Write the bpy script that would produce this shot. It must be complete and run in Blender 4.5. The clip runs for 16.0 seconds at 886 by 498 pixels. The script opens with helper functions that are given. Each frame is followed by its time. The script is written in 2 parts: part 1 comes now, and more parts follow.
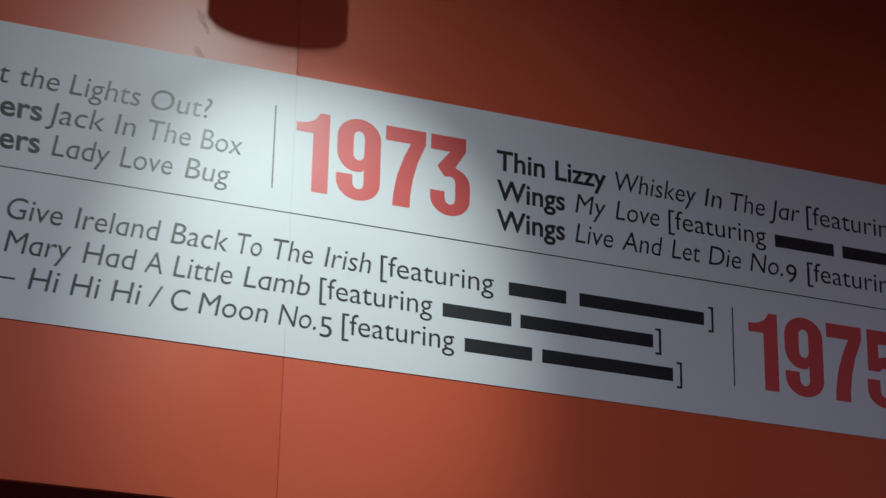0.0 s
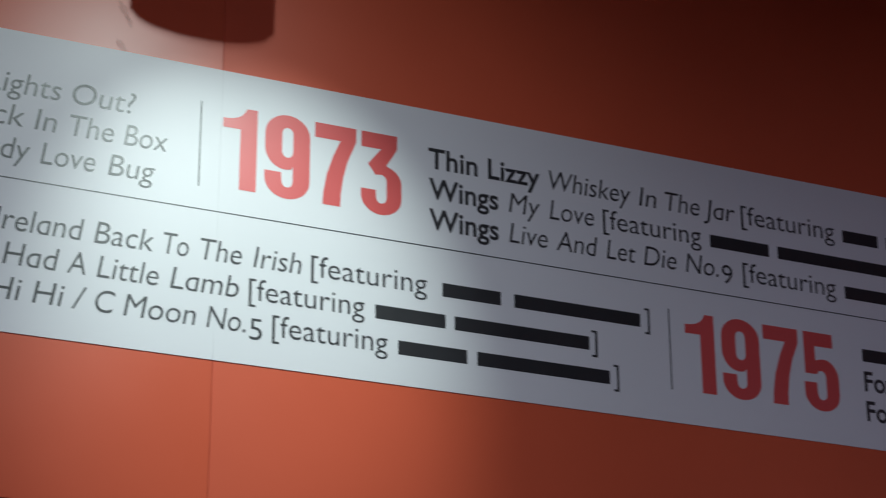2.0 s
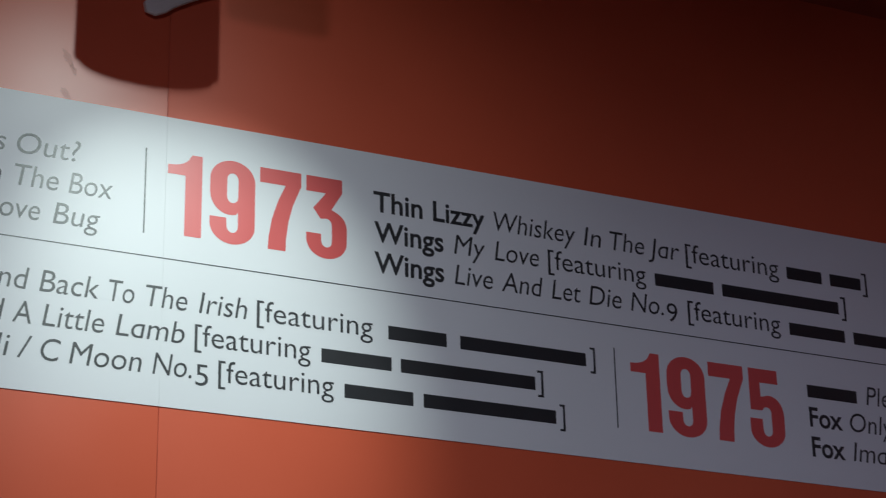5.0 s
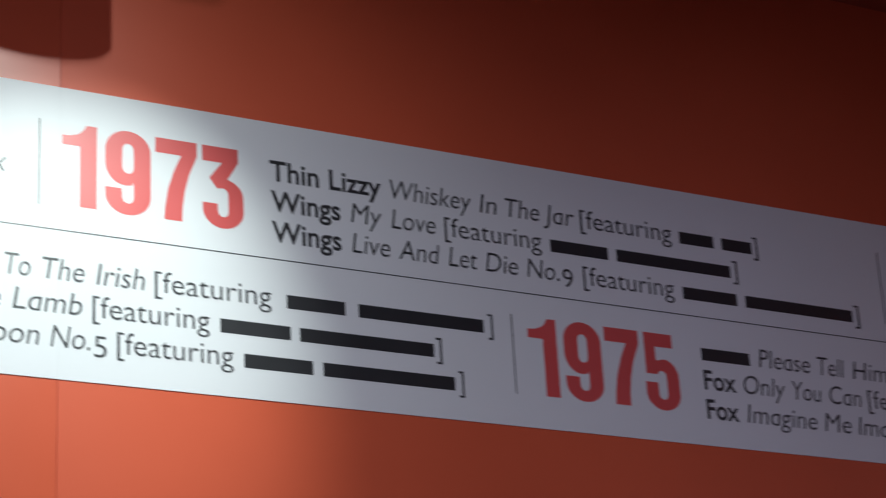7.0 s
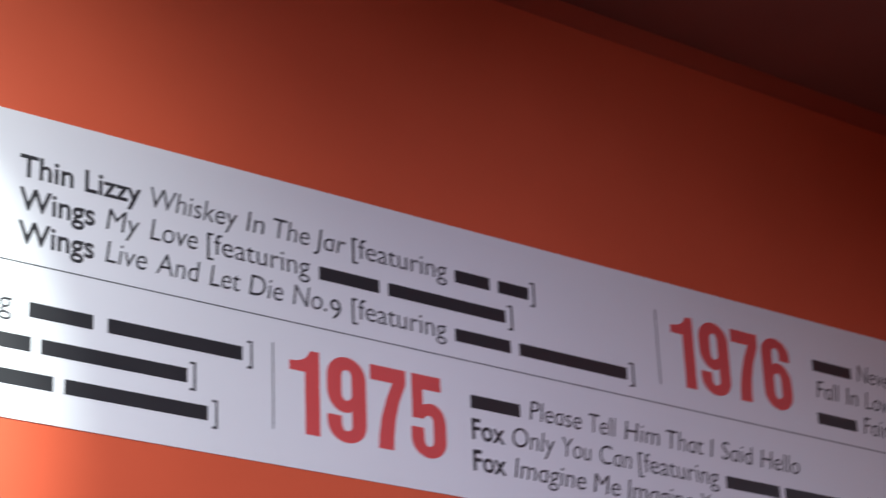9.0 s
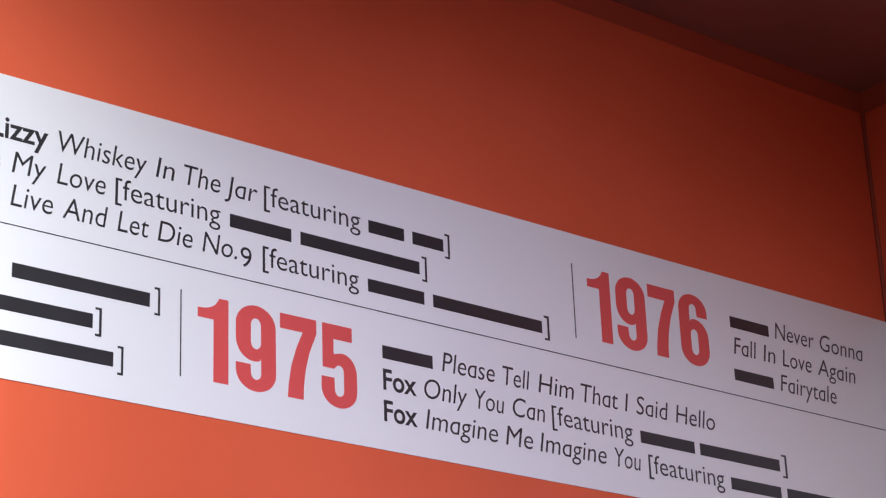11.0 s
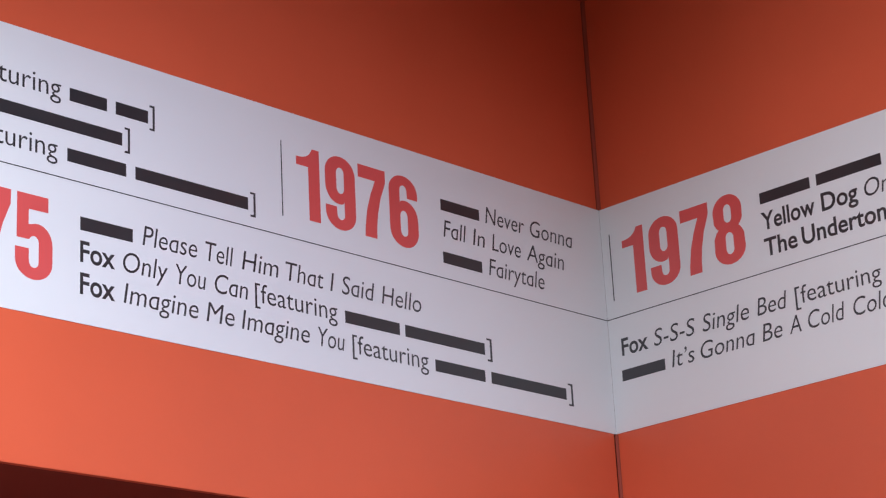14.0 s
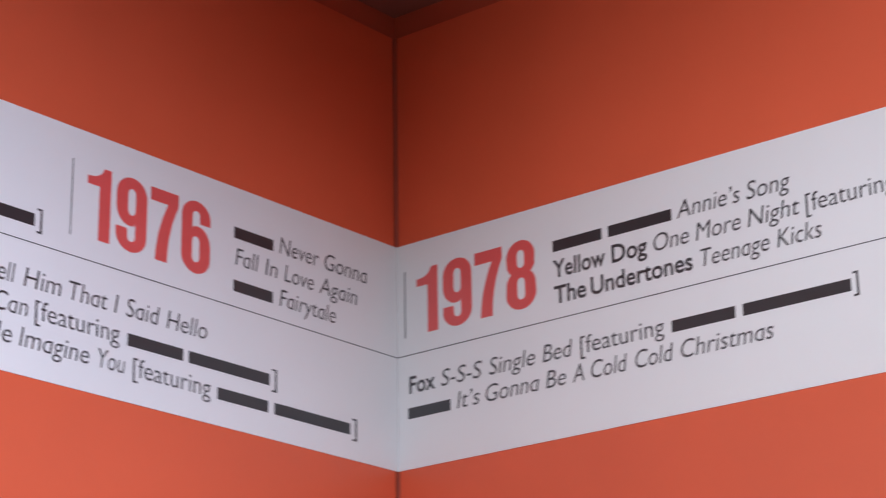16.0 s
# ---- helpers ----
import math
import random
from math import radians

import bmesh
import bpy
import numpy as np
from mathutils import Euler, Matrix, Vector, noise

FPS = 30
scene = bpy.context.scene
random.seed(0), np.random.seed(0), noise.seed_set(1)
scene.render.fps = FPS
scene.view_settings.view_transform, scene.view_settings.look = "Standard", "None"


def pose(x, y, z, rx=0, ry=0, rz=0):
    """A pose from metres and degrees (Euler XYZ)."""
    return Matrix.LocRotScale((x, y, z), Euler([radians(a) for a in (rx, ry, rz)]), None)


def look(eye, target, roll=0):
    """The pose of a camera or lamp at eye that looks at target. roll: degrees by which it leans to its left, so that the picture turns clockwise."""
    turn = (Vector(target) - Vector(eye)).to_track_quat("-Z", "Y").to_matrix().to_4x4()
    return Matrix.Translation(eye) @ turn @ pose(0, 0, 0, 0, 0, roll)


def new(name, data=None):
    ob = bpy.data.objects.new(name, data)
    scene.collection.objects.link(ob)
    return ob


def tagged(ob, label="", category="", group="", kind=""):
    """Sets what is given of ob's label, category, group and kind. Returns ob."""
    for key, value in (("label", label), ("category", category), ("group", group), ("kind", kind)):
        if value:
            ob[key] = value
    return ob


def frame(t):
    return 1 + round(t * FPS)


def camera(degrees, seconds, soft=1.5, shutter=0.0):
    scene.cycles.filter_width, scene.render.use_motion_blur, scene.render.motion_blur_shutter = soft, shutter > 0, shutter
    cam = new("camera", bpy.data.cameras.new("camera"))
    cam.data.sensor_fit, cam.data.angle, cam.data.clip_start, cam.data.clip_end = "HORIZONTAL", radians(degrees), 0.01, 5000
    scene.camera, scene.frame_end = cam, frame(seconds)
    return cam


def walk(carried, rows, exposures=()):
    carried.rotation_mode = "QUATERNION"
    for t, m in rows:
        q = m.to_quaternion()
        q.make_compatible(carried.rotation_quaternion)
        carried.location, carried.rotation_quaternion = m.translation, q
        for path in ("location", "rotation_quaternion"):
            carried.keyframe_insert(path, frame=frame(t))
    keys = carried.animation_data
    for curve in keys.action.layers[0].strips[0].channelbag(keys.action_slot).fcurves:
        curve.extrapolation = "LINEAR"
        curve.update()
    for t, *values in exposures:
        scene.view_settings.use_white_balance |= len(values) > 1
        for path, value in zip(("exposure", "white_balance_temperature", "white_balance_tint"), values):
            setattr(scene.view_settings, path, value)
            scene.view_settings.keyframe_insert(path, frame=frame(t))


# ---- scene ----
# A slow pan along a printed timeline band high on an orange fascia.
cam = camera(23.651, 16.0, 1.15, 0.5)
walk(cam, [
    (0, look((-3.4119, -2.9747, 1.5824), (-2.3069, -0.1916, 2.7106), 1.143)),
    (0.5, look((-3.3774, -2.8853, 1.6040), (-2.2206, -0.1153, 2.7125), 0.507)),
    (1, look((-3.4001, -2.8608, 1.5979), (-2.1252, -0.1627, 2.7531), 0.416)),
    (1.5, look((-3.4274, -2.8511, 1.5870), (-2.0859, -0.1878, 2.7478), -0.113)),
    (2, look((-3.4425, -2.8438, 1.5825), (-2.1799, -0.1432, 2.7456), -0.317)),
    (2.5, look((-3.4472, -2.8469, 1.5833), (-2.2528, -0.1217, 2.7608), -0.230)),
    (3, look((-3.4407, -2.8479, 1.5894), (-2.2463, -0.1212, 2.7635), -0.407)),
    (3.5, look((-3.4349, -2.8557, 1.5956), (-2.2633, -0.1212, 2.7745), -0.508)),
    (4, look((-3.4313, -2.8714, 1.5997), (-2.2727, -0.1367, 2.7910), -0.522)),
    (4.5, look((-3.4261, -2.8866, 1.6042), (-2.2041, -0.1865, 2.8108), -0.416)),
    (4.7, look((-3.4241, -2.8901, 1.6057), (-2.1607, -0.2075, 2.8088), -0.663)),
    (6.8, look((-3.4522, -2.8717, 1.5979), (-2.0211, -0.2518, 2.7501), -3.542)),
    (7, look((-3.4612, -2.8655, 1.5959), (-1.9798, -0.2728, 2.7461), -3.396)),
    (7.5, look((-3.4693, -2.8339, 1.5948), (-1.8336, -0.3033, 2.6722), -2.531)),
    (8, look((-3.3974, -2.7523, 1.6143), (-1.7042, -0.2824, 2.7423), -2.492)),
    (8.5, look((-3.3521, -2.6619, 1.6254), (-1.6275, -0.2328, 2.7939), -2.460)),
    (9, look((-3.3786, -2.5898, 1.6218), (-1.5634, -0.2633, 2.8598), -2.391)),
    (9.2, look((-3.3936, -2.5703, 1.6174), (-1.5086, -0.2952, 2.8466), -2.251)),
    (11.3, look((-3.2973, -2.6046, 1.5964), (-1.4100, -0.3076, 2.7804), -2.271)),
    (11.5, look((-3.2888, -2.6037, 1.5933), (-1.3882, -0.3120, 2.7663), -2.354)),
    (12, look((-3.2750, -2.6000, 1.5878), (-1.3094, -0.3264, 2.6864), -2.181)),
    (12.5, look((-3.2635, -2.5952, 1.5944), (-1.2116, -0.3828, 2.6597), -2.815)),
    (13, look((-3.2460, -2.5958, 1.6009), (-1.1130, -0.4467, 2.6359), -2.968)),
    (13.5, look((-3.2305, -2.6014, 1.5974), (-1.0418, -0.5035, 2.6213), -2.886)),
    (14, look((-3.2283, -2.6153, 1.5920), (-1.0284, -0.5260, 2.6095), -3.060)),
    (14.5, look((-3.2260, -2.6396, 1.5886), (-1.0053, -0.5768, 2.6147), -3.036)),
    (15, look((-3.2207, -2.6557, 1.5877), (-0.9586, -0.6392, 2.6157), -2.884)),
    (15.5, look((-3.2073, -2.6726, 1.5918), (-0.9130, -0.7011, 2.6357), -3.193)),
    (16, look((-3.1696, -2.6974, 1.6017), (-0.8217, -0.7918, 2.6487), -0.928)),
], exposures=[(0.0, -2.13, 5940, 13), (0.5, -2.0, 5940, 13), (1.0, -1.92, 5940, 13), (1.5, -1.84, 5940, 13), (2.0, -1.93, 5940, 13), (2.6, -1.99, 5940, 13), (4.7, -2.01, 5940, 13), (6.8, -1.6, 6050, 15), (7.2, -1.35, 6080, 15), (8.0, -0.80, 6040, 14), (8.5, -0.36, 6120, 15), (9.0, 0.02, 6170, 15), (9.2, 0.11, 6170, 15),
    (11.3, 0.68, 6350, 10), (12.5, 0.87, 6250, 4), (14.5, 1.12, 6150, 2), (16.0, 1.18, 6150, 2)])

# ---- light ----
world = bpy.data.worlds.new("world")
scene.world = world
world.use_nodes = True
world.node_tree.nodes["Background"].inputs[0].default_value = (0.02, 0.02, 0.025, 1)
world.node_tree.nodes["Background"].inputs[1].default_value = 0.2

BAND_Z, BAND_H = 2.57, 0.476     # lower edge and height of the printed band
FASCIA_Z0, FASCIA_Z1 = 2.33, 3.522      # the orange panels' lower and upper edges
CEIL_Z = 3.575


def spot(name, eye, target, power, degrees, blend, colour, size):
    lamp = bpy.data.lights.new(name, "SPOT")
    lamp.energy, lamp.spot_size, lamp.spot_blend = power, radians(degrees), blend
    lamp.color, lamp.shadow_soft_size = colour, size
    ob = new(name, lamp)
    ob.matrix_world = look(eye, target)
    return ob


# a wall washer near the ceiling: a tight beam within a wider one and a wide spill
WASH = (-2.40, -1.043, 3.55)
spot("track_spot", WASH, (-2.436, 0.0, 2.63), 242, 36.5, 1.0, (0.87, 1.0, 0.86), 0.009)
spot("track_spot", WASH, (-2.741, 0.0, 2.381), 22, 75, 1.0, (0.88, 1.0, 0.88), 0.007)
spot("track_spot", (WASH[0], WASH[1], WASH[2] - 0.015), (-3.1, 0.0, 1.638), 49, 144, 1.0, (0.88, 1.0, 0.88), 0.008)
# unseen fill lamps, added and fitted to bring the walls to their brightness
spot("fill_spot", (-4.5, -4.2, 3.4), (-2.097, 0.0, 1.85), 565, 43, 1.0, (0.93, 0.94, 1.17), 0.12)
spot("fill_spot", (-1.75, -3.6, 3.45), (-0.836, 0.0, 2.65), 62, 31, 1.0, (0.93, 0.94, 1.17), 0.12)
spot("fill_spot", (-2.9, -2.0, 3.45), (0.0, -1.3, 2.1), 130, 66, 1.0, (0.96, 0.97, 1.09), 0.12)
spot("fill_downlight", (-2.6, -2.9, 3.5), (-2.6, -2.9, 0.0), 320, 120, 0.6, (0.98, 0.96, 1.06), 0.15)


# ---- materials ----
def material(name, base, rough, spread=0.06, scale=3.0, bump=0.05, grain=400.0, metal=0.0, spec=0.5, coat=0.0):
    m = bpy.data.materials.new(name)
    m.use_nodes = True
    n, l = m.node_tree.nodes, m.node_tree.links
    b = n["Principled BSDF"]
    tc = n.new("ShaderNodeTexCoord")
    big = n.new("ShaderNodeTexNoise")
    big.inputs["Scale"].default_value, big.inputs["Detail"].default_value = scale, 6
    fine = n.new("ShaderNodeTexNoise")
    fine.inputs["Scale"].default_value, fine.inputs["Detail"].default_value = grain, 3
    l.new(tc.outputs["Object"], big.inputs["Vector"])
    l.new(tc.outputs["Object"], fine.inputs["Vector"])
    ramp = n.new("ShaderNodeMapRange")
    ramp.inputs["From Min"].default_value, ramp.inputs["From Max"].default_value = 0.3, 0.7
    ramp.inputs["To Min"].default_value, ramp.inputs["To Max"].default_value = 1 - spread, 1 + spread
    l.new(big.outputs["Fac"], ramp.inputs["Value"])
    mul = n.new("ShaderNodeVectorMath")
    mul.operation = "SCALE"
    mul.inputs[0].default_value = base
    l.new(ramp.outputs["Result"], mul.inputs["Scale"])
    l.new(mul.outputs["Vector"], b.inputs["Base Color"])
    rr = n.new("ShaderNodeMapRange")
    rr.inputs["To Min"].default_value, rr.inputs["To Max"].default_value = max(0.02, rough - 0.08), min(1, rough + 0.08)
    l.new(big.outputs["Fac"], rr.inputs["Value"])
    l.new(rr.outputs["Result"], b.inputs["Roughness"])
    b.inputs["Metallic"].default_value = metal
    b.inputs["Specular IOR Level"].default_value = spec
    b.inputs["Coat Weight"].default_value = coat
    if bump:
        bp = n.new("ShaderNodeBump")
        bp.inputs["Strength"].default_value, bp.inputs["Distance"].default_value = bump, 0.002
        l.new(fine.outputs["Fac"], bp.inputs["Height"])
        l.new(bp.outputs["Normal"], b.inputs["Normal"])
    return m


ORANGE = material("orange_satin_paint", (0.69, 0.110, 0.044), 0.33, 0.05, 2.5, 0.012, 260, spec=0.75)
# same orange with gloss lowered, so the lamp's glare ends at the seam
ORANGE_DULL = material("orange_less_glare", (0.69, 0.112, 0.047), 0.42, 0.05, 2.5, 0.012, 260, spec=0.5)
WHITE = material("white_matt_vinyl", (0.78, 0.78, 0.79), 0.37, 0.015, 3.0, 0.02, 500)
INK = material("black_print", (0.026, 0.026, 0.030), 0.38, 0.05, 20, 0.0, spec=0.75)
RED = material("red_print", (0.70, 0.090, 0.085), 0.38, 0.03, 12, 0.0, spec=0.9)
DARK = material("dark_paint", (0.22, 0.06, 0.045), 0.7, 0.15, 2.0, 0.1, 150)
MAROON = material("dark_red_paint", (0.27, 0.050, 0.038), 0.75, 0.1, 2.0, 0.05, 150, spec=0.2)
FLOOR = material("bounce_timber", (0.30, 0.24, 0.19), 0.9, 0.2, 6.0, 0.4, 300)
PALE = material("dull_grey_metal", (0.74, 0.68, 0.61), 0.65, 0.04, 9.0, 0.03, 300)
BLACK = material("black_enamel", (0.02, 0.02, 0.022), 0.4, 0.08, 9.0, 0.03, 300)
PAPER = material("pale_paper", (0.30, 0.095, 0.075), 0.6, 0.06, 9.0, 0.02, 300)
ROOM = material("bounce_wall_paint", (0.5, 0.47, 0.47), 0.6, 0.05, 2.0, 0.05, 200)
SCUFF = material("brown_scuff", (0.28, 0.075, 0.03), 0.6, 0.2, 60.0, 0.0)
SCUFF.node_tree.nodes["Principled BSDF"].inputs["Alpha"].default_value = 0.13
# orange darkened to stand for the shade under the ceiling
TOP_SHADE = material("orange_ceiling_shade", (0.46, 0.075, 0.036), 0.6, 0.06, 3.0, 0.02, 200)
# joint colour that also holds the corner's soft shade
JOINT_SHADE = material("joint_and_corner_shade", (0.33, 0.055, 0.031), 0.8, 0.1, 5.0, 0.0)
GAP = material("gap_shadow", (0.14, 0.03, 0.018), 0.9, 0.1, 5.0, 0.0)


# ---- mesh helpers ----
def part(name, bm, mat, parent=None, label=""):
    me = bpy.data.meshes.new(name)
    if isinstance(bm, bmesh.types.BMesh):
        bm.to_mesh(me)
        bm.free()
    else:
        me = bm
        me.name = name
    me.materials.clear()
    me.materials.append(mat)
    ob = new(name, me)
    if parent:
        ob.parent = parent
    if label:
        tagged(ob, label)
    return ob


def box(x0, x1, y0, y1, z0, z1, bevel=0.0):
    bm = bmesh.new()
    bmesh.ops.create_cube(bm, size=1.0)
    for v in bm.verts:
        v.co = Vector(((x0 + x1) / 2 + v.co.x * (x1 - x0), (y0 + y1) / 2 + v.co.y * (y1 - y0), (z0 + z1) / 2 + v.co.z * (z1 - z0)))
    if bevel:
        bmesh.ops.bevel(bm, geom=bm.edges[:], offset=bevel, segments=2, affect="EDGES")
    return bm


# wall A runs along x and faces -y; wall B runs along -y and faces -x.
# A banner is laid out in its own plane: u to the right, v up, w out of the wall.
PLANE_A = Matrix(((1, 0, 0, 0), (0, 0, -1, 0), (0, 1, 0, BAND_Z), (0, 0, 0, 1)))
PLANE_B = Matrix(((0, 0, -1, 0), (-1, 0, 0, 0), (0, 1, 0, BAND_Z), (0, 0, 0, 1)))


# ---- the room ----
X0, Y0 = -6.2, -5.2
# floor out of view, its mid tone chosen to throw light up the fascia
tagged(part("floor", box(X0, 0.8, Y0, 0.8, -0.1, 0.0), FLOOR), "unseen timber floor, toned to bounce light up", "floor", kind="structure")
tagged(part("ceiling", box(X0, 0.8, Y0, 0.8, CEIL_Z, CEIL_Z + 0.1), DARK), "dark painted gallery ceiling above the orange fascia", "ceiling", kind="structure")
# two walls added behind the view, pale so that they return light
tagged(part("wall_west", box(X0 - 0.15, X0, Y0, 0.8, 0, CEIL_Z), ROOM), "unseen pale wall that closes the room and bounces light", "wall", kind="structure")
tagged(part("wall_south", box(X0, 0.8, Y0 - 0.15, Y0, 0, CEIL_Z), ROOM), "unseen pale wall that closes the room and bounces light", "wall", kind="structure")
# bulkheads that carry the orange panels, standing a little proud of the darker wall below
T = 0.012
DEEP = 0.6        # how far the lower walls stand back under the bulkhead
wall_a = tagged(part("wall_north", box(X0, DEEP, T, DEEP, FASCIA_Z0 + 0.006, CEIL_Z), GAP), "boxed-out bulkhead clad in orange panels", "wall", kind="structure")
wall_b = tagged(part("wall_east", box(T, DEEP, Y0, T - 0.002, FASCIA_Z0 + 0.006, CEIL_Z), GAP), "boxed-out bulkhead clad in orange panels", "wall", kind="structure")
tagged(part("soffit_north", box(X0, DEEP, T + 0.001, DEEP, FASCIA_Z0 + 0.001, FASCIA_Z0 + 0.006), MAROON), "dark red underside of the orange bulkhead", "soffit", kind="structure")
tagged(part("soffit_east", box(T + 0.001, DEEP, Y0, T - 0.001, FASCIA_Z0 + 0.001, FASCIA_Z0 + 0.006), MAROON), "dark red underside of the orange bulkhead", "soffit", kind="structure")
tagged(part("wall_lower_north", box(X0, DEEP + 0.15, DEEP - 0.02, DEEP + 0.15, 0, FASCIA_Z0 - 0.006), MAROON), "dark red wall below the orange panels", "wall", kind="structure")
tagged(part("wall_lower_east", box(DEEP - 0.02, DEEP + 0.15, Y0, DEEP - 0.022, 0, FASCIA_Z0 - 0.006), MAROON), "dark red wall below the orange panels", "wall", kind="structure")
# rounded bead in the corner joint, browned for corner shade; top strip is painted shade
def bead(x, y, r, z0, z1, n=10):
    bm = bmesh.new()
    rim = [(x, y)] + [(x - r + r * math.sin(math.pi / 2 * k / n), y - r + r * math.cos(math.pi / 2 * k / n)) for k in range(n + 1)]
    low, high = [bm.verts.new((p, q, z0)) for p, q in rim], [bm.verts.new((p, q, z1)) for p, q in rim]
    for k in range(len(rim)):
        j = (k + 1) % len(rim)
        bm.faces.new((low[k], low[j], high[j], high[k]))
    bm.faces.new(low[::-1])
    bm.faces.new(high)
    bmesh.ops.recalc_face_normals(bm, faces=bm.faces)
    return bm


tagged(part("trim", bead(-0.0005, -0.0005, 0.005, FASCIA_Z0 + 0.008, BAND_Z - 0.001), JOINT_SHADE), "dark bead in the corner joint between orange panels, browned for corner shade", "trim", kind="structure")
tagged(part("trim", bead(-0.0005, -0.0005, 0.006, BAND_Z + BAND_H + 0.001, FASCIA_Z1), JOINT_SHADE), "dark bead in the corner joint between orange panels, browned for corner shade", "trim", kind="structure")
tagged(part("top_shade_north", box(X0, T - 0.001, 0.004, T - 0.0005, FASCIA_Z1 + 0.001, CEIL_Z, 0.0008), TOP_SHADE), "orange strip darkened as the shade below the ceiling", "trim", kind="structure")
tagged(part("top_shade_east", box(0.004, T - 0.0005, Y0, 0.0035, FASCIA_Z1 + 0.001, CEIL_Z, 0.0008), TOP_SHADE), "orange strip darkened as the shade below the ceiling", "trim", kind="structure")

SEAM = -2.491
# the duller copy keeps the glare on the panels left of the seam
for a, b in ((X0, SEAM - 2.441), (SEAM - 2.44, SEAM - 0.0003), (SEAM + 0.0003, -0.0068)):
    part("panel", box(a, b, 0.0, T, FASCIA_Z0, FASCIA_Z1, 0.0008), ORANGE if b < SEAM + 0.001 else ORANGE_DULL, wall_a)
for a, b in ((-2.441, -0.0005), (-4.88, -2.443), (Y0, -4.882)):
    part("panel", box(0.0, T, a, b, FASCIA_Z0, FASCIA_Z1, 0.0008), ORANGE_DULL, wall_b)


# ---- lettering ----
def level(me):
    """All faces of a flat mesh turned the same way, with plain flat shading."""
    bm = bmesh.new()
    bm.from_mesh(me)
    bm.normal_update()
    bmesh.ops.reverse_faces(bm, faces=[f for f in bm.faces if f.normal.z < 0])
    for f in bm.faces:
        f.smooth = False
    bm.to_mesh(me)
    bm.free()
    return me


def probe(body, size, shear, bold):
    cu = bpy.data.curves.new("lettering", "FONT")
    cu.body, cu.size, cu.shear, cu.offset = body, size, shear, bold
    cu.resolution_u = 4
    ob = bpy.data.objects.new("lettering", cu)
    scene.collection.objects.link(ob)
    dg = bpy.context.evaluated_depsgraph_get()
    me = bpy.data.meshes.new_from_object(ob.evaluated_get(dg))
    bpy.data.objects.remove(ob)
    bpy.data.curves.remove(cu)
    return level(me)


def bounds(me):
    co = np.empty(len(me.vertices) * 3)
    me.vertices.foreach_get("co", co)
    co = co.reshape(-1, 3)
    return co, co[:, 0].min(), co[:, 0].max()


CAP_UNIT = (lambda c: c[0][:, 1].max())(bounds(probe("H", 1.0, 0.0, 0.0)))


def cursive(body, shear, bold):
    """Slanted print whose a has one storey: a q without its tail."""
    me = probe(body.replace("a", "q"), 1.0, 0.0, bold)
    bm = bmesh.new()
    bm.from_mesh(me)
    bm.verts.ensure_lookup_table()
    left, islands = set(bm.verts), []
    while left:
        stack, isle = [left.pop()], []
        while stack:
            v = stack.pop()
            isle.append(v)
            for e in v.link_edges:
                w = e.other_vert(v)
                if w in left:
                    left.discard(w)
                    stack.append(w)
        islands.append(isle)
    signs = [c for c in body for _ in range(2 if c in "ij?" else 1)]
    islands.sort(key=lambda isle: min(v.co.x for v in isle) + max(v.co.x for v in isle))
    if len(signs) == len(islands):
        for c, isle in zip(signs, islands):
            if c == "a":
                near = set(isle)
                geom = isle + [e for e in bm.edges if e.verts[0] in near] + [f for f in bm.faces if f.verts[0] in near]
                bmesh.ops.bisect_plane(bm, geom=geom, plane_co=(0, 0, 0), plane_no=(0, -1, 0), clear_outer=True)
    else:
        bm.free()
        return probe(body, 1.0, shear, bold)
    for v in bm.verts:
        v.co.x += shear * v.co.y
    bm.to_mesh(me)
    bm.free()
    return level(me)


def lettering(name, body, u0, u1, v, cap, plane, parent, mat=INK, italic=False, bold=False):
    """One run of print from u0 to u1 on the baseline v."""
    me = cursive(body, 0.16, -0.003) if italic and "a" in body else probe(body, 1.0, 0.16 if italic else 0.0, 0.018 if bold else -0.003)
    co, a, b = bounds(me)
    out = np.zeros_like(co)
    out[:, 0] = u0 + (co[:, 0] - a) * (u1 - u0) / (b - a)
    out[:, 1] = v + co[:, 1] * cap / CAP_UNIT
    out[:, 2] = 0.0019
    me.vertices.foreach_set("co", out.ravel())
    me.transform(plane)
    return part(name, me, mat, parent)


def slab(name, u0, u1, v0, v1, w0, w1, plane, mat, parent, label=""):
    bm = box(u0, u1, v0, v1, w0, w1)
    bm.transform(plane)
    return part(name, bm, mat, parent, label)


# condensed heavy figures, drawn in a box 0.56 wide and 1 high
def arc(cx, cy, rx, ry, a0, a1, n=8):
    return [(cx + rx * math.cos(radians(a0 + (a1 - a0) * i / n)), cy + ry * math.sin(radians(a0 + (a1 - a0) * i / n))) for i in range(n + 1)]


def hole(cx, y0, y1, rx=0.085, ry=0.10):
    return arc(cx, y1 - ry, rx, ry, 0, 180) + arc(cx, y0 + ry, rx, ry, 180, 360)


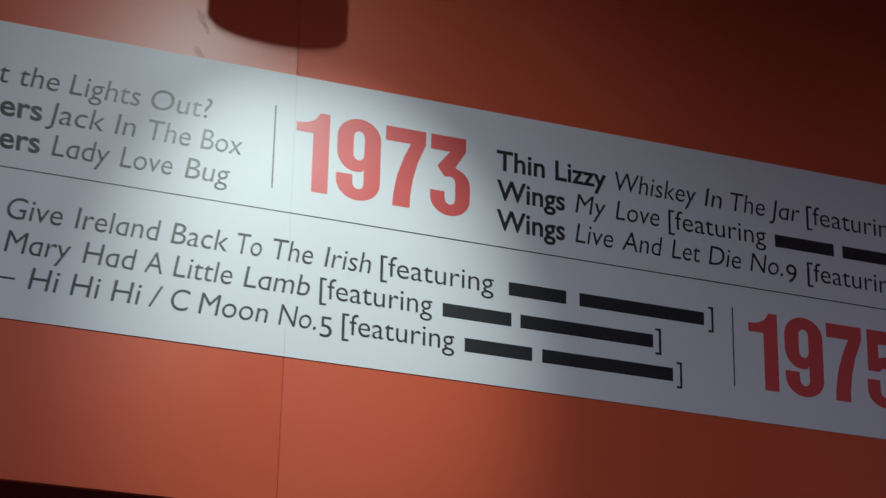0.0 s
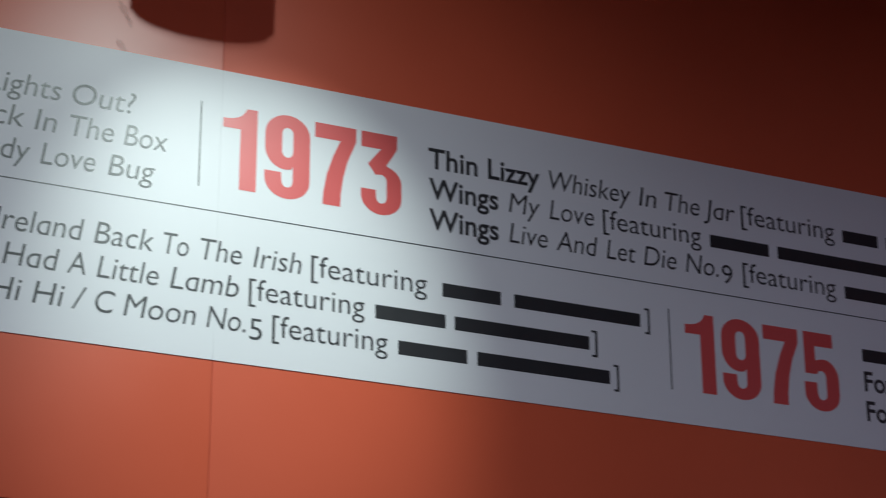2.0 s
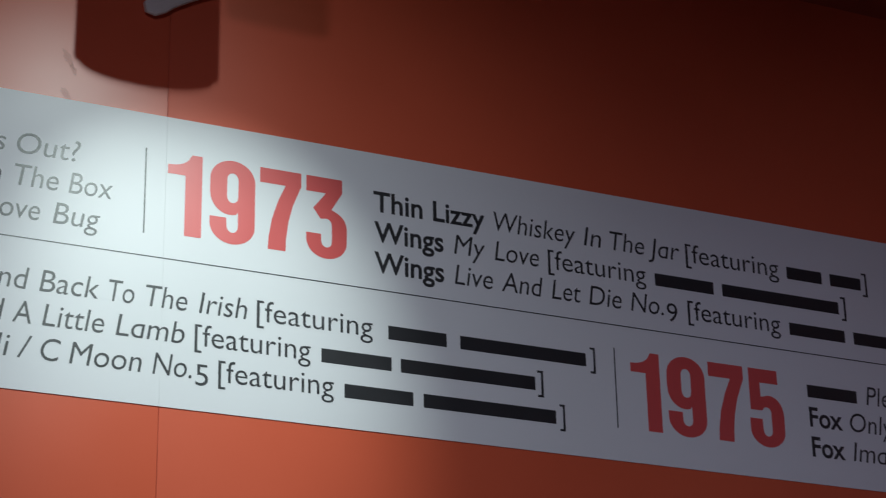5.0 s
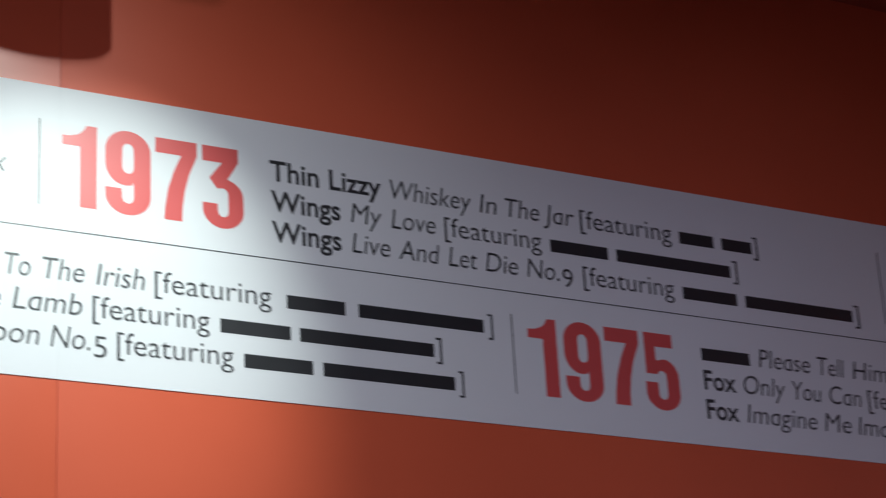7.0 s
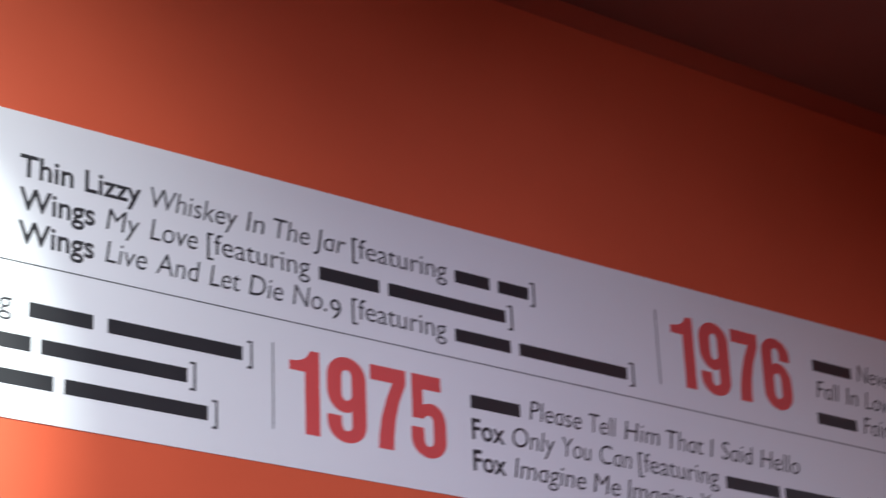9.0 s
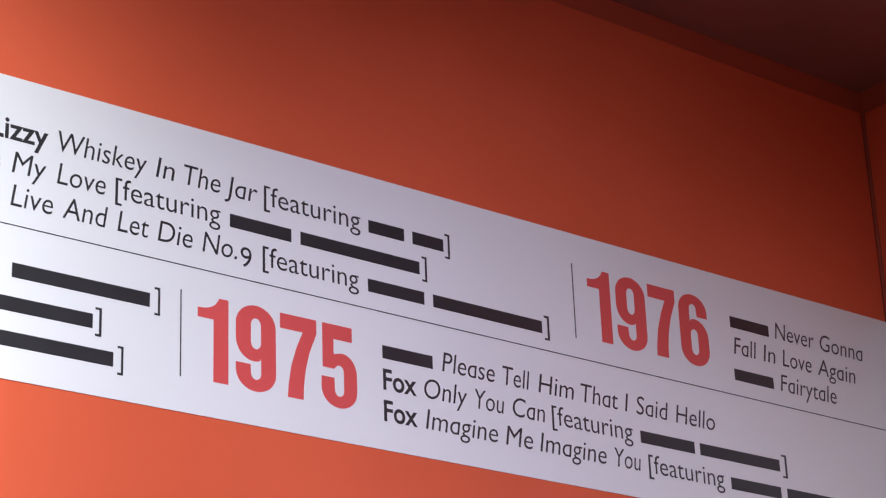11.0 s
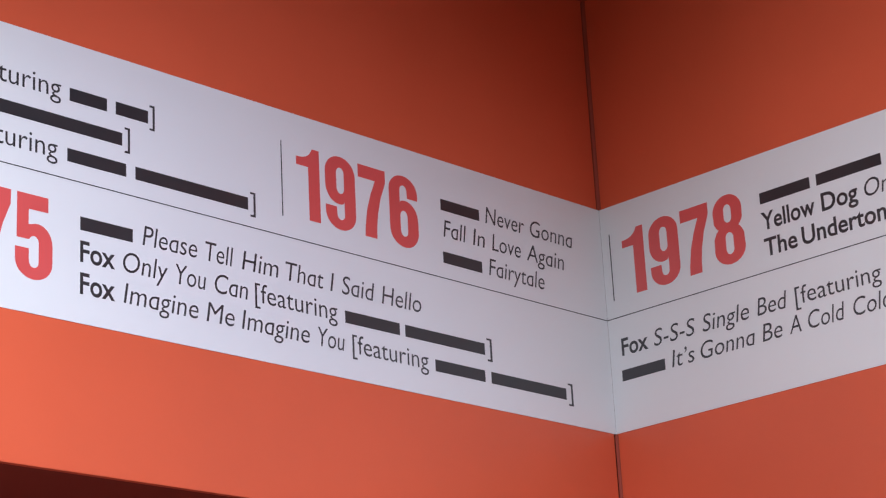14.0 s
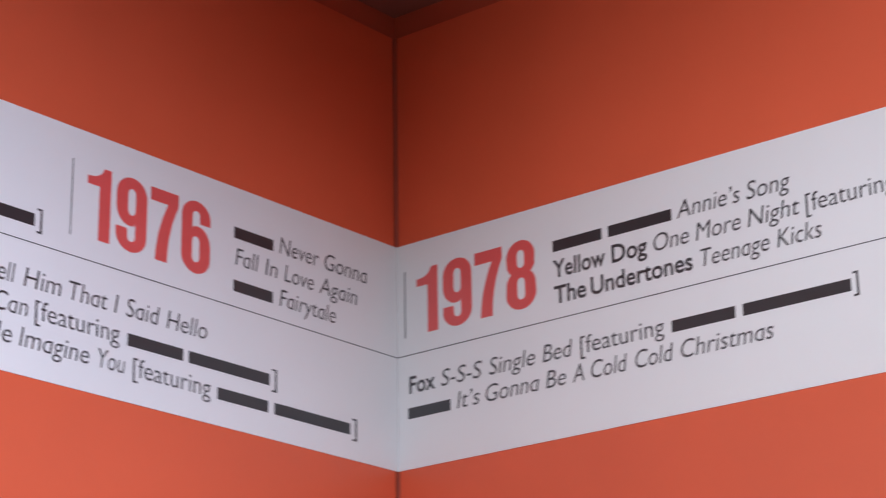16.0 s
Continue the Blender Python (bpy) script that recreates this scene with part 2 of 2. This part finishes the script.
def figure_outlines(d):
    """The closed outlines of a figure, and its width."""
    hook = [(0.0, 0.285), (0.19, 0.285)] + arc(0.262, 0.20, 0.068, 0.075, 180, 360, 8)
    foot = arc(0.262, 0.21, 0.262, 0.225, 0, -180, 16)
    if d == "1":
        return [[(0.215, 0.0), (0.42, 0.0), (0.42, 1.0), (0.295, 1.0)] + arc(0.04, 1.005, 0.24, 0.155, -15, -85, 6) + [(0.0, 0.848), (0.0, 0.735), (0.215, 0.735)]], 0.42, 0.10
    if d == "7":
        return [[(0.105, 0.0), (0.33, 0.0), (0.335, 0.16), (0.365, 0.37), (0.42, 0.58), (0.525, 0.83), (0.525, 1.0), (0.0, 1.0), (0.0, 0.815), (0.325, 0.815), (0.235, 0.62), (0.155, 0.38), (0.115, 0.15)]], 0.525, 0.065
    if d in "69":
        outer = arc(0.28, 0.77, 0.28, 0.245, 180, 0, 16) + arc(0.28, 0.22, 0.28, 0.235, 0, -180, 16)
        outer += [(0.0, 0.30), (0.205, 0.30)] + arc(0.28, 0.20, 0.07, 0.075, 180, 360, 8) + [(0.35, 0.385)]
        outer += arc(0.25, 0.60, 0.25, 0.26, -72, -180, 10)
        rings = [outer, hole(0.28, 0.49, 0.86, 0.07, 0.08)]
        return ([[(0.56 - x, 1 - y) for x, y in ring] for ring in rings] if d == "6" else rings), 0.56, 0.06
    if d == "8":
        outer = arc(0.28, 0.77, 0.265, 0.245, 190, -10, 16) + [(0.535, 0.62), (0.495, 0.555), (0.46, 0.525), (0.505, 0.485), (0.55, 0.40)]
        outer += arc(0.28, 0.22, 0.28, 0.235, 10, -190, 16) + [(0.01, 0.40), (0.055, 0.485), (0.10, 0.525), (0.065, 0.555), (0.025, 0.62)]
        return [outer, hole(0.28, 0.60, 0.87, 0.068, 0.075), hole(0.28, 0.13, 0.455, 0.07, 0.08)], 0.56, 0.06
    if d == "3":
        outer = [(0.0, 1.0), (0.465, 1.0), (0.465, 0.83), (0.325, 0.605)] + arc(0.30, 0.38, 0.224, 0.215, 72, 0, 7)
        outer += foot + hook + arc(0.26, 0.40, 0.07, 0.085, 0, 90, 6) + [(0.185, 0.475), (0.09, 0.60), (0.255, 0.805), (0.0, 0.805)]
        return [outer], 0.525, 0.06
    outer = [(0.02, 1.0), (0.46, 1.0), (0.46, 0.82), (0.185, 0.82), (0.185, 0.635)] + arc(0.31, 0.42, 0.214, 0.24, 112, 0, 9)
    outer += foot + [(0.0, 0.345), (0.19, 0.345)] + arc(0.262, 0.20, 0.068, 0.075, 180, 360, 8)
    outer += arc(0.262, 0.43, 0.068, 0.075, 0, 150, 8) + [(0.19, 0.455), (0.02, 0.455)]
    return [outer], 0.525, 0.06


def figure_mesh(d):
    rings, width, gap = figure_outlines(d)
    cu = bpy.data.curves.new("figure", "CURVE")
    cu.dimensions, cu.fill_mode = "2D", "BOTH"
    for ring in rings:
        sp = cu.splines.new("POLY")
        sp.points.add(len(ring) - 1)
        for p, (x, y) in zip(sp.points, ring):
            p.co = (x, y, 0, 1)
        sp.use_cyclic_u = True
    ob = bpy.data.objects.new("figure", cu)
    scene.collection.objects.link(ob)
    me = bpy.data.meshes.new_from_object(ob.evaluated_get(bpy.context.evaluated_depsgraph_get()))
    bpy.data.objects.remove(ob)
    bpy.data.curves.remove(cu)
    return level(me), width, gap


def year(text, u0, u1, v, h, plane, parent):
    made = [figure_mesh(d) for d in text]
    total = sum(w + g for _, w, g in made) - made[-1][2]
    s, at = (u1 - u0) / total, 0.0
    for me, w, g in made:
        co = bounds(me)[0]
        out = np.zeros_like(co)
        out[:, 0], out[:, 1], out[:, 2] = u0 + (co[:, 0] + at) * s, v + co[:, 1] * h, 0.0019
        me.vertices.foreach_set("co", out.ravel())
        me.transform(plane)
        part("year_figure", me, RED, parent, "bold red condensed figure")
        at += w + g


UP = (0.3735, 0.3205, 0.2675)     # baselines of the upper rows
LOW = (0.1560, 0.1030, 0.0495)    # and of the lower rows
CAP, RULE = 0.0345, 0.237


def banner(plane, u0, u1, cuts, label):
    root = tagged(new("timeline_banner"), label, "banner")
    root.matrix_world = Matrix.Translation(plane.translation)
    bpy.context.view_layer.update()
    edges = [u0, *cuts, u1]
    for n, (a, b) in enumerate(zip(edges, edges[1:])):
        slab("strip", a + (0.0001 if n else 0), b - (0.0001 if n < len(cuts) else 0), 0, BAND_H, 0.0, 0.0016, plane, WHITE, root, "white vinyl strip")
    slab("rule", u0, u1, RULE - 0.0009, RULE + 0.0009, 0.0012, 0.0019, plane, INK, root, "thin black rule")
    return root


def settle(root):
    """Keep the parts where they were laid while their thing stands at its own base."""
    inv = root.matrix_world.inverted()
    for child in root.children:
        child.matrix_parent_inverse = inv


def divider(u, v0, v1, plane, root):
    slab("divider", u - 0.0011, u + 0.0011, v0, v1, 0.0012, 0.0020, plane, INK, root, "thin black divider line")


def covered(spans, v, plane, root, cap=CAP):
    for a, b in spans:
        slab("covered_word", a, b, v, v + cap * 0.66, 0.0012, 0.0019, plane, INK, root, "plain black bar")


def row(v, text, spans, style, plane, root):
    """A row of printed words on the baseline v, each between its own two ends."""
    for word, (a, b) in zip(text.split(), spans):
        if word[:3] == "No.":      # old-style figure that hangs below the line
            lettering("word", "No.", a, a + 0.70 * (b - a), v, CAP, plane, root, italic=True)
            lettering("word", word[3:], a + 0.77 * (b - a), b, v - 0.27 * CAP, CAP * 0.98, plane, root)
            continue
        lettering("word", word, a, b, v, CAP, plane, root, italic=style == "italic", bold=style == "bold")


# the first wall's band
A = banner(PLANE_A, -4.6, -0.0018, [SEAM], "white printed timeline band with red years on an orange wall")
divider(-2.524, 0.274, 0.417, PLANE_A, A)
divider(-1.701, 0.056, 0.196, PLANE_A, A)
divider(-0.880, 0.274, 0.417, PLANE_A, A)
year("1973", -2.488, -2.186, 0.279, 0.138, PLANE_A, A)
year("1975", -1.671, -1.368, 0.057, 0.138, PLANE_A, A)
year("1976", -0.845, -0.540, 0.279, 0.138, PLANE_A, A)
row(UP[0], 't the Lights Out?', [(-2.964, -2.949), (-2.933, -2.872), (-2.856, -2.744), (-2.727, -2.628)], 'italic', PLANE_A, A)
row(UP[1], 'ers', [(-2.959, -2.894)], 'bold', PLANE_A, A)
row(UP[1], 'Jack In The Box', [(-2.888, -2.797), (-2.781, -2.748), (-2.728, -2.660), (-2.644, -2.575)], 'italic', PLANE_A, A)
row(UP[2], 'ers', [(-2.955, -2.893)], 'bold', PLANE_A, A)
row(UP[2], 'Lady Love Bug', [(-2.875, -2.785), (-2.769, -2.686), (-2.666, -2.593)], 'italic', PLANE_A, A)
row(LOW[0], 'Give Ireland Back To The Irish', [(-2.933, -2.849), (-2.830, -2.697), (-2.681, -2.590), (-2.575, -2.535), (-2.517, -2.451), (-2.432, -2.354)], 'italic', PLANE_A, A)
row(LOW[0], '[featuring', [(-2.338, -2.142)], 'roman', PLANE_A, A)
covered([(-2.115, -2.012), (-1.988, -1.756)], LOW[0], PLANE_A, A)
row(LOW[0], ']', [(-1.748, -1.738)], 'roman', PLANE_A, A)
row(LOW[1], 'Mary Had A Little Lamb', [(-2.932, -2.832), (-2.814, -2.731), (-2.719, -2.691), (-2.674, -2.580), (-2.562, -2.454)], 'italic', PLANE_A, A)
row(LOW[1], '[featuring', [(-2.438, -2.248)], 'roman', PLANE_A, A)
covered([(-2.230, -2.110), (-2.094, -1.853)], LOW[1], PLANE_A, A)
row(LOW[1], ']', [(-1.849, -1.838)], 'roman', PLANE_A, A)
row(LOW[2], '– Hi Hi Hi / C Moon No.5', [(-2.940, -2.911), (-2.892, -2.845), (-2.829, -2.783), (-2.767, -2.720), (-2.709, -2.687), (-2.674, -2.644), (-2.631, -2.520), (-2.503, -2.415)], 'italic', PLANE_A, A)
row(LOW[2], '[featuring', [(-2.399, -2.209)], 'roman', PLANE_A, A)
covered([(-2.191, -2.073), (-2.055, -1.817)], LOW[2], PLANE_A, A)
row(LOW[2], ']', [(-1.810, -1.800)], 'roman', PLANE_A, A)
row(UP[0], 'Thin Lizzy', [(-2.139, -2.051), (-2.032, -1.937)], 'bold', PLANE_A, A)
row(UP[0], 'Whiskey In The Jar', [(-1.920, -1.765), (-1.749, -1.715), (-1.698, -1.630), (-1.622, -1.559)], 'italic', PLANE_A, A)
row(UP[0], '[featuring', [(-1.547, -1.354)], 'roman', PLANE_A, A)
covered([(-1.337, -1.262), (-1.244, -1.177)], UP[0], PLANE_A, A)
row(UP[0], ']', [(-1.174, -1.163)], 'roman', PLANE_A, A)
row(UP[1], 'Wings', [(-2.138, -2.014)], 'bold', PLANE_A, A)
row(UP[1], 'My Love', [(-1.995, -1.938), (-1.920, -1.837)], 'italic', PLANE_A, A)
row(UP[1], '[featuring', [(-1.820, -1.630)], 'roman', PLANE_A, A)
covered([(-1.612, -1.494), (-1.476, -1.231)], UP[1], PLANE_A, A)
row(UP[1], ']', [(-1.226, -1.215)], 'roman', PLANE_A, A)
row(UP[2], 'Wings', [(-2.138, -2.014)], 'bold', PLANE_A, A)
row(UP[2], 'Live And Let Die No.9', [(-1.995, -1.925), (-1.909, -1.832), (-1.815, -1.760), (-1.744, -1.681), (-1.663, -1.571)], 'italic', PLANE_A, A)
row(UP[2], '[featuring', [(-1.550, -1.360)], 'roman', PLANE_A, A)
covered([(-1.341, -1.223), (-1.204, -0.960)], UP[2], PLANE_A, A)
row(UP[2], ']', [(-0.955, -0.943)], 'roman', PLANE_A, A)
covered([(-1.315, -1.210)], LOW[0], PLANE_A, A)
row(LOW[0], 'Please Tell Him That I Said Hello', [(-1.190, -1.075), (-1.057, -0.996), (-0.977, -0.894), (-0.877, -0.788), (-0.772, -0.762), (-0.744, -0.663), (-0.645, -0.543)], 'italic', PLANE_A, A)
row(LOW[1], 'Fox', [(-1.315, -1.246)], 'bold', PLANE_A, A)
row(LOW[1], 'Only You Can', [(-1.230, -1.138), (-1.121, -1.057), (-1.038, -0.965)], 'italic', PLANE_A, A)
row(LOW[1], '[featuring', [(-0.949, -0.757)], 'roman', PLANE_A, A)
covered([(-0.738, -0.602), (-0.588, -0.376)], LOW[1], PLANE_A, A)
row(LOW[1], ']', [(-0.370, -0.356)], 'roman', PLANE_A, A)
row(LOW[2], 'Fox', [(-1.315, -1.246)], 'bold', PLANE_A, A)
row(LOW[2], 'Imagine Me Imagine You', [(-1.229, -1.074), (-1.057, -0.996), (-0.980, -0.825), (-0.805, -0.742)], 'italic', PLANE_A, A)
row(LOW[2], '[featuring', [(-0.723, -0.531)], 'roman', PLANE_A, A)
covered([(-0.513, -0.379), (-0.362, -0.147)], LOW[2], PLANE_A, A)
row(LOW[2], ']', [(-0.141, -0.127)], 'roman', PLANE_A, A)
covered([(-0.477, -0.370)], UP[0], PLANE_A, A)
row(UP[0], 'Never Gonna', [(-0.353, -0.240), (-0.223, -0.095)], 'italic', PLANE_A, A)
row(UP[1], 'Fall In Love Again', [(-0.473, -0.410), (-0.392, -0.358), (-0.338, -0.255), (-0.238, -0.126)], 'italic', PLANE_A, A)
covered([(-0.477, -0.370)], UP[2], PLANE_A, A)
row(UP[2], 'Fairytale', [(-0.351, -0.190)], 'italic', PLANE_A, A)
settle(A)

# the second wall's band; u runs away from the corner
B = banner(PLANE_B, 0.0018, 3.2, [], "white printed timeline band turning the room's corner")
divider(0.0235, 0.274, 0.417, PLANE_B, B)
year("1978", 0.055, 0.360, 0.276, 0.139, PLANE_B, B)
covered([(0.402, 0.519), (0.534, 0.679)], UP[0], PLANE_B, B)
row(UP[0], 'Annie’s Song', [(0.691, 0.829), (0.843, 0.935)], 'italic', PLANE_B, B)
row(UP[1], 'Yellow Dog', [(0.401, 0.525), (0.540, 0.621)], 'bold', PLANE_B, B)
row(UP[1], 'One More Night', [(0.636, 0.715), (0.730, 0.827), (0.842, 0.950)], 'italic', PLANE_B, B)
row(UP[1], '[featuring', [(0.963, 1.140)], 'roman', PLANE_B, B)
row(UP[2], 'The Undertones', [(0.402, 0.478), (0.489, 0.720)], 'bold', PLANE_B, B)
row(UP[2], 'Teenage Kicks', [(0.737, 0.884), (0.900, 0.991)], 'italic', PLANE_B, B)
row(LOW[0], 'Fox', [(0.033, 0.101)], 'bold', PLANE_B, B)
row(LOW[0], 'S-S-S Single Bed', [(0.116, 0.220), (0.238, 0.351), (0.370, 0.440)], 'italic', PLANE_B, B)
row(LOW[0], '[featuring', [(0.459, 0.650)], 'roman', PLANE_B, B)
covered([(0.667, 0.804), (0.820, 1.040)], LOW[0], PLANE_B, B)
row(LOW[0], ']', [(1.044, 1.055)], 'roman', PLANE_B, B)
covered([(0.029, 0.139)], LOW[1], PLANE_B, B)
row(LOW[1], 'It’s Gonna Be A Cold Cold Christmas', [(0.156, 0.213), (0.228, 0.359), (0.376, 0.423), (0.439, 0.466), (0.482, 0.564), (0.583, 0.667), (0.684, 0.880)], 'italic', PLANE_B, B)
settle(B)


# ---- unseen ceiling-hung spotlight, shaped so its head shades the wall, and a bracket beside it ----
def tube(points, radius, sides=14):
    cu = bpy.data.curves.new("tube", "CURVE")
    cu.dimensions, cu.bevel_depth, cu.bevel_resolution, cu.use_fill_caps = "3D", radius, 3, True
    sp = cu.splines.new("POLY")
    sp.points.add(len(points) - 1)
    for p, c in zip(sp.points, points):
        p.co = (*c, 1)
    ob = bpy.data.objects.new("tube", cu)
    scene.collection.objects.link(ob)
    me = bpy.data.meshes.new_from_object(ob.evaluated_get(bpy.context.evaluated_depsgraph_get()))
    bpy.data.objects.remove(ob)
    bpy.data.curves.remove(cu)
    return me


def drum(radius, z0, z1, sides=40):
    bm = bmesh.new()
    bmesh.ops.create_cone(bm, cap_ends=True, segments=sides, radius1=radius, radius2=radius, depth=z1 - z0)
    bmesh.ops.translate(bm, verts=bm.verts, vec=(0, 0, (z0 + z1) / 2))
    bmesh.ops.bevel(bm, geom=[e for e in bm.edges if len(e.link_faces) == 2 and abs(e.link_faces[0].normal.z - e.link_faces[1].normal.z) > 0.5], offset=0.006, segments=3, affect="EDGES")
    return bm


lamp = tagged(new("spotlight"), "unseen dark oval spotlight head on a pale ceiling stem, shaped to cast the wall shadow", "spotlight")
lamp.location = (-2.485, -0.34, CEIL_Z)
head = drum(0.080, -0.319, -0.06)
# flattened only to give the cast shadow a shallower lower edge
bmesh.ops.scale(head, verts=head.verts, vec=(1.0, 0.62, 1.0))
part("head", head, BLACK, lamp, "black oval head")
part("mount", drum(0.05, -0.02, 0.0), PALE, lamp, "pale ceiling plate")
part("stem", tube([(0, 0, -0.02), (0, 0, -0.065)], 0.012), PALE, lamp, "pale stem")


def strap(points, widths, thick):
    """A flat bent strap along points in the wall's plane, with rounded edges and its own width at each point."""
    bm = bmesh.new()
    loops = []
    for i, (u, v, w) in enumerate(points):
        (u0, v0, _), (u1, v1, _) = points[max(i - 1, 0)], points[min(i + 1, len(points) - 1)]
        along = Vector((u1 - u0, 0, v1 - v0)).normalized()
        side = Vector((-along.z, 0, along.x)) * widths[i] / 2
        ring = []
        for k in range(12):
            c, d = math.cos(k * math.pi / 6), math.sin(k * math.pi / 6)
            ring.append(bm.verts.new(Vector((u, -w, v)) + side * math.copysign(abs(c) ** 0.7, c) + Vector((0, math.copysign(abs(d) ** 0.7, d) * thick / 2, 0))))
        loops.append(ring)
    for p, q in zip(loops, loops[1:]):
        for k in range(12):
            bm.faces.new((p[k], p[(k + 1) % 12], q[(k + 1) % 12], q[k]))
    bm.faces.new(loops[0])
    bm.faces.new(loops[-1][::-1])
    bmesh.ops.recalc_face_normals(bm, faces=bm.faces)
    return bm


bracket = tagged(new("wall_bracket"), "dull off-white bent metal bracket on the orange wall", "bracket")
bracket.location = (-2.311, 0.0, 3.366)
part("plate", box(-0.03, 0.03, -0.008, 0.0, -0.02, 0.07, 0.003), PALE, bracket)
part("arm", strap([(0.01, 0.01, 0.006), (-0.02, -0.040, 0.008), (-0.062, -0.060, 0.010), (-0.113, -0.080, 0.010), (-0.153, -0.100, 0.010), (-0.185, -0.118, 0.010), (-0.200, -0.129, 0.010), (-0.214, -0.136, 0.010), (-0.226, -0.139, 0.010)],
                  [0.030, 0.028, 0.026, 0.027, 0.028, 0.030, 0.033, 0.033, 0.018], 0.010), PALE, bracket)
part("prong", strap([(-0.222, -0.085, 0.010), (-0.236, -0.108, 0.010), (-0.252, -0.114, 0.010), (-0.266, -0.100, 0.010), (-0.275, -0.07, 0.010)],
                    [0.014, 0.016, 0.018, 0.018, 0.016], 0.010), PALE, bracket)

# ---- a small pale tab fixed under the bulkhead, behind the panels' lower edge ----
tab = tagged(new("hanging_tab"), "small pale pink tab hung under the dark soffit", "tab")
tab.location = (-1.632, 0.065, FASCIA_Z0 + 0.001)
part("plate", box(-0.030, 0.030, -0.004, 0.0, -0.10, -0.001, 0.001), PAPER, tab)
part("flange", box(-0.030, 0.030, 0.0, 0.022, -0.004, 0.0, 0.001), PAPER, tab)


# ---- scuffs in the paint ----
def scuff(u, v, w, h, lean, seed):
    rnd = random.Random(seed)
    bm = bmesh.new()
    ring = []
    for k in range(22):
        a = 2 * math.pi * k / 22
        r = 1 + rnd.uniform(-0.25, 0.25)
        x, y = 0.5 * w * r * math.cos(a), 0.5 * h * r * math.sin(a)
        ring.append(bm.verts.new((u + x + lean * y, v + y, 0.0006)))
    bm.faces.new(ring)
    bm.transform(PLANE_A)
    ob = part("scuff_mark", bm, SCUFF)
    return tagged(ob, "faint brown scuff on the orange painted panel", "scuff mark", "scuffs on the panel")


scuff(-2.654, 0.546, 0.013, 0.030, -0.5, 1)
scuff(-2.645, 0.529, 0.009, 0.018, -0.4, 2)
scuff(-2.656, 0.486, 0.013, 0.020, -0.5, 3)
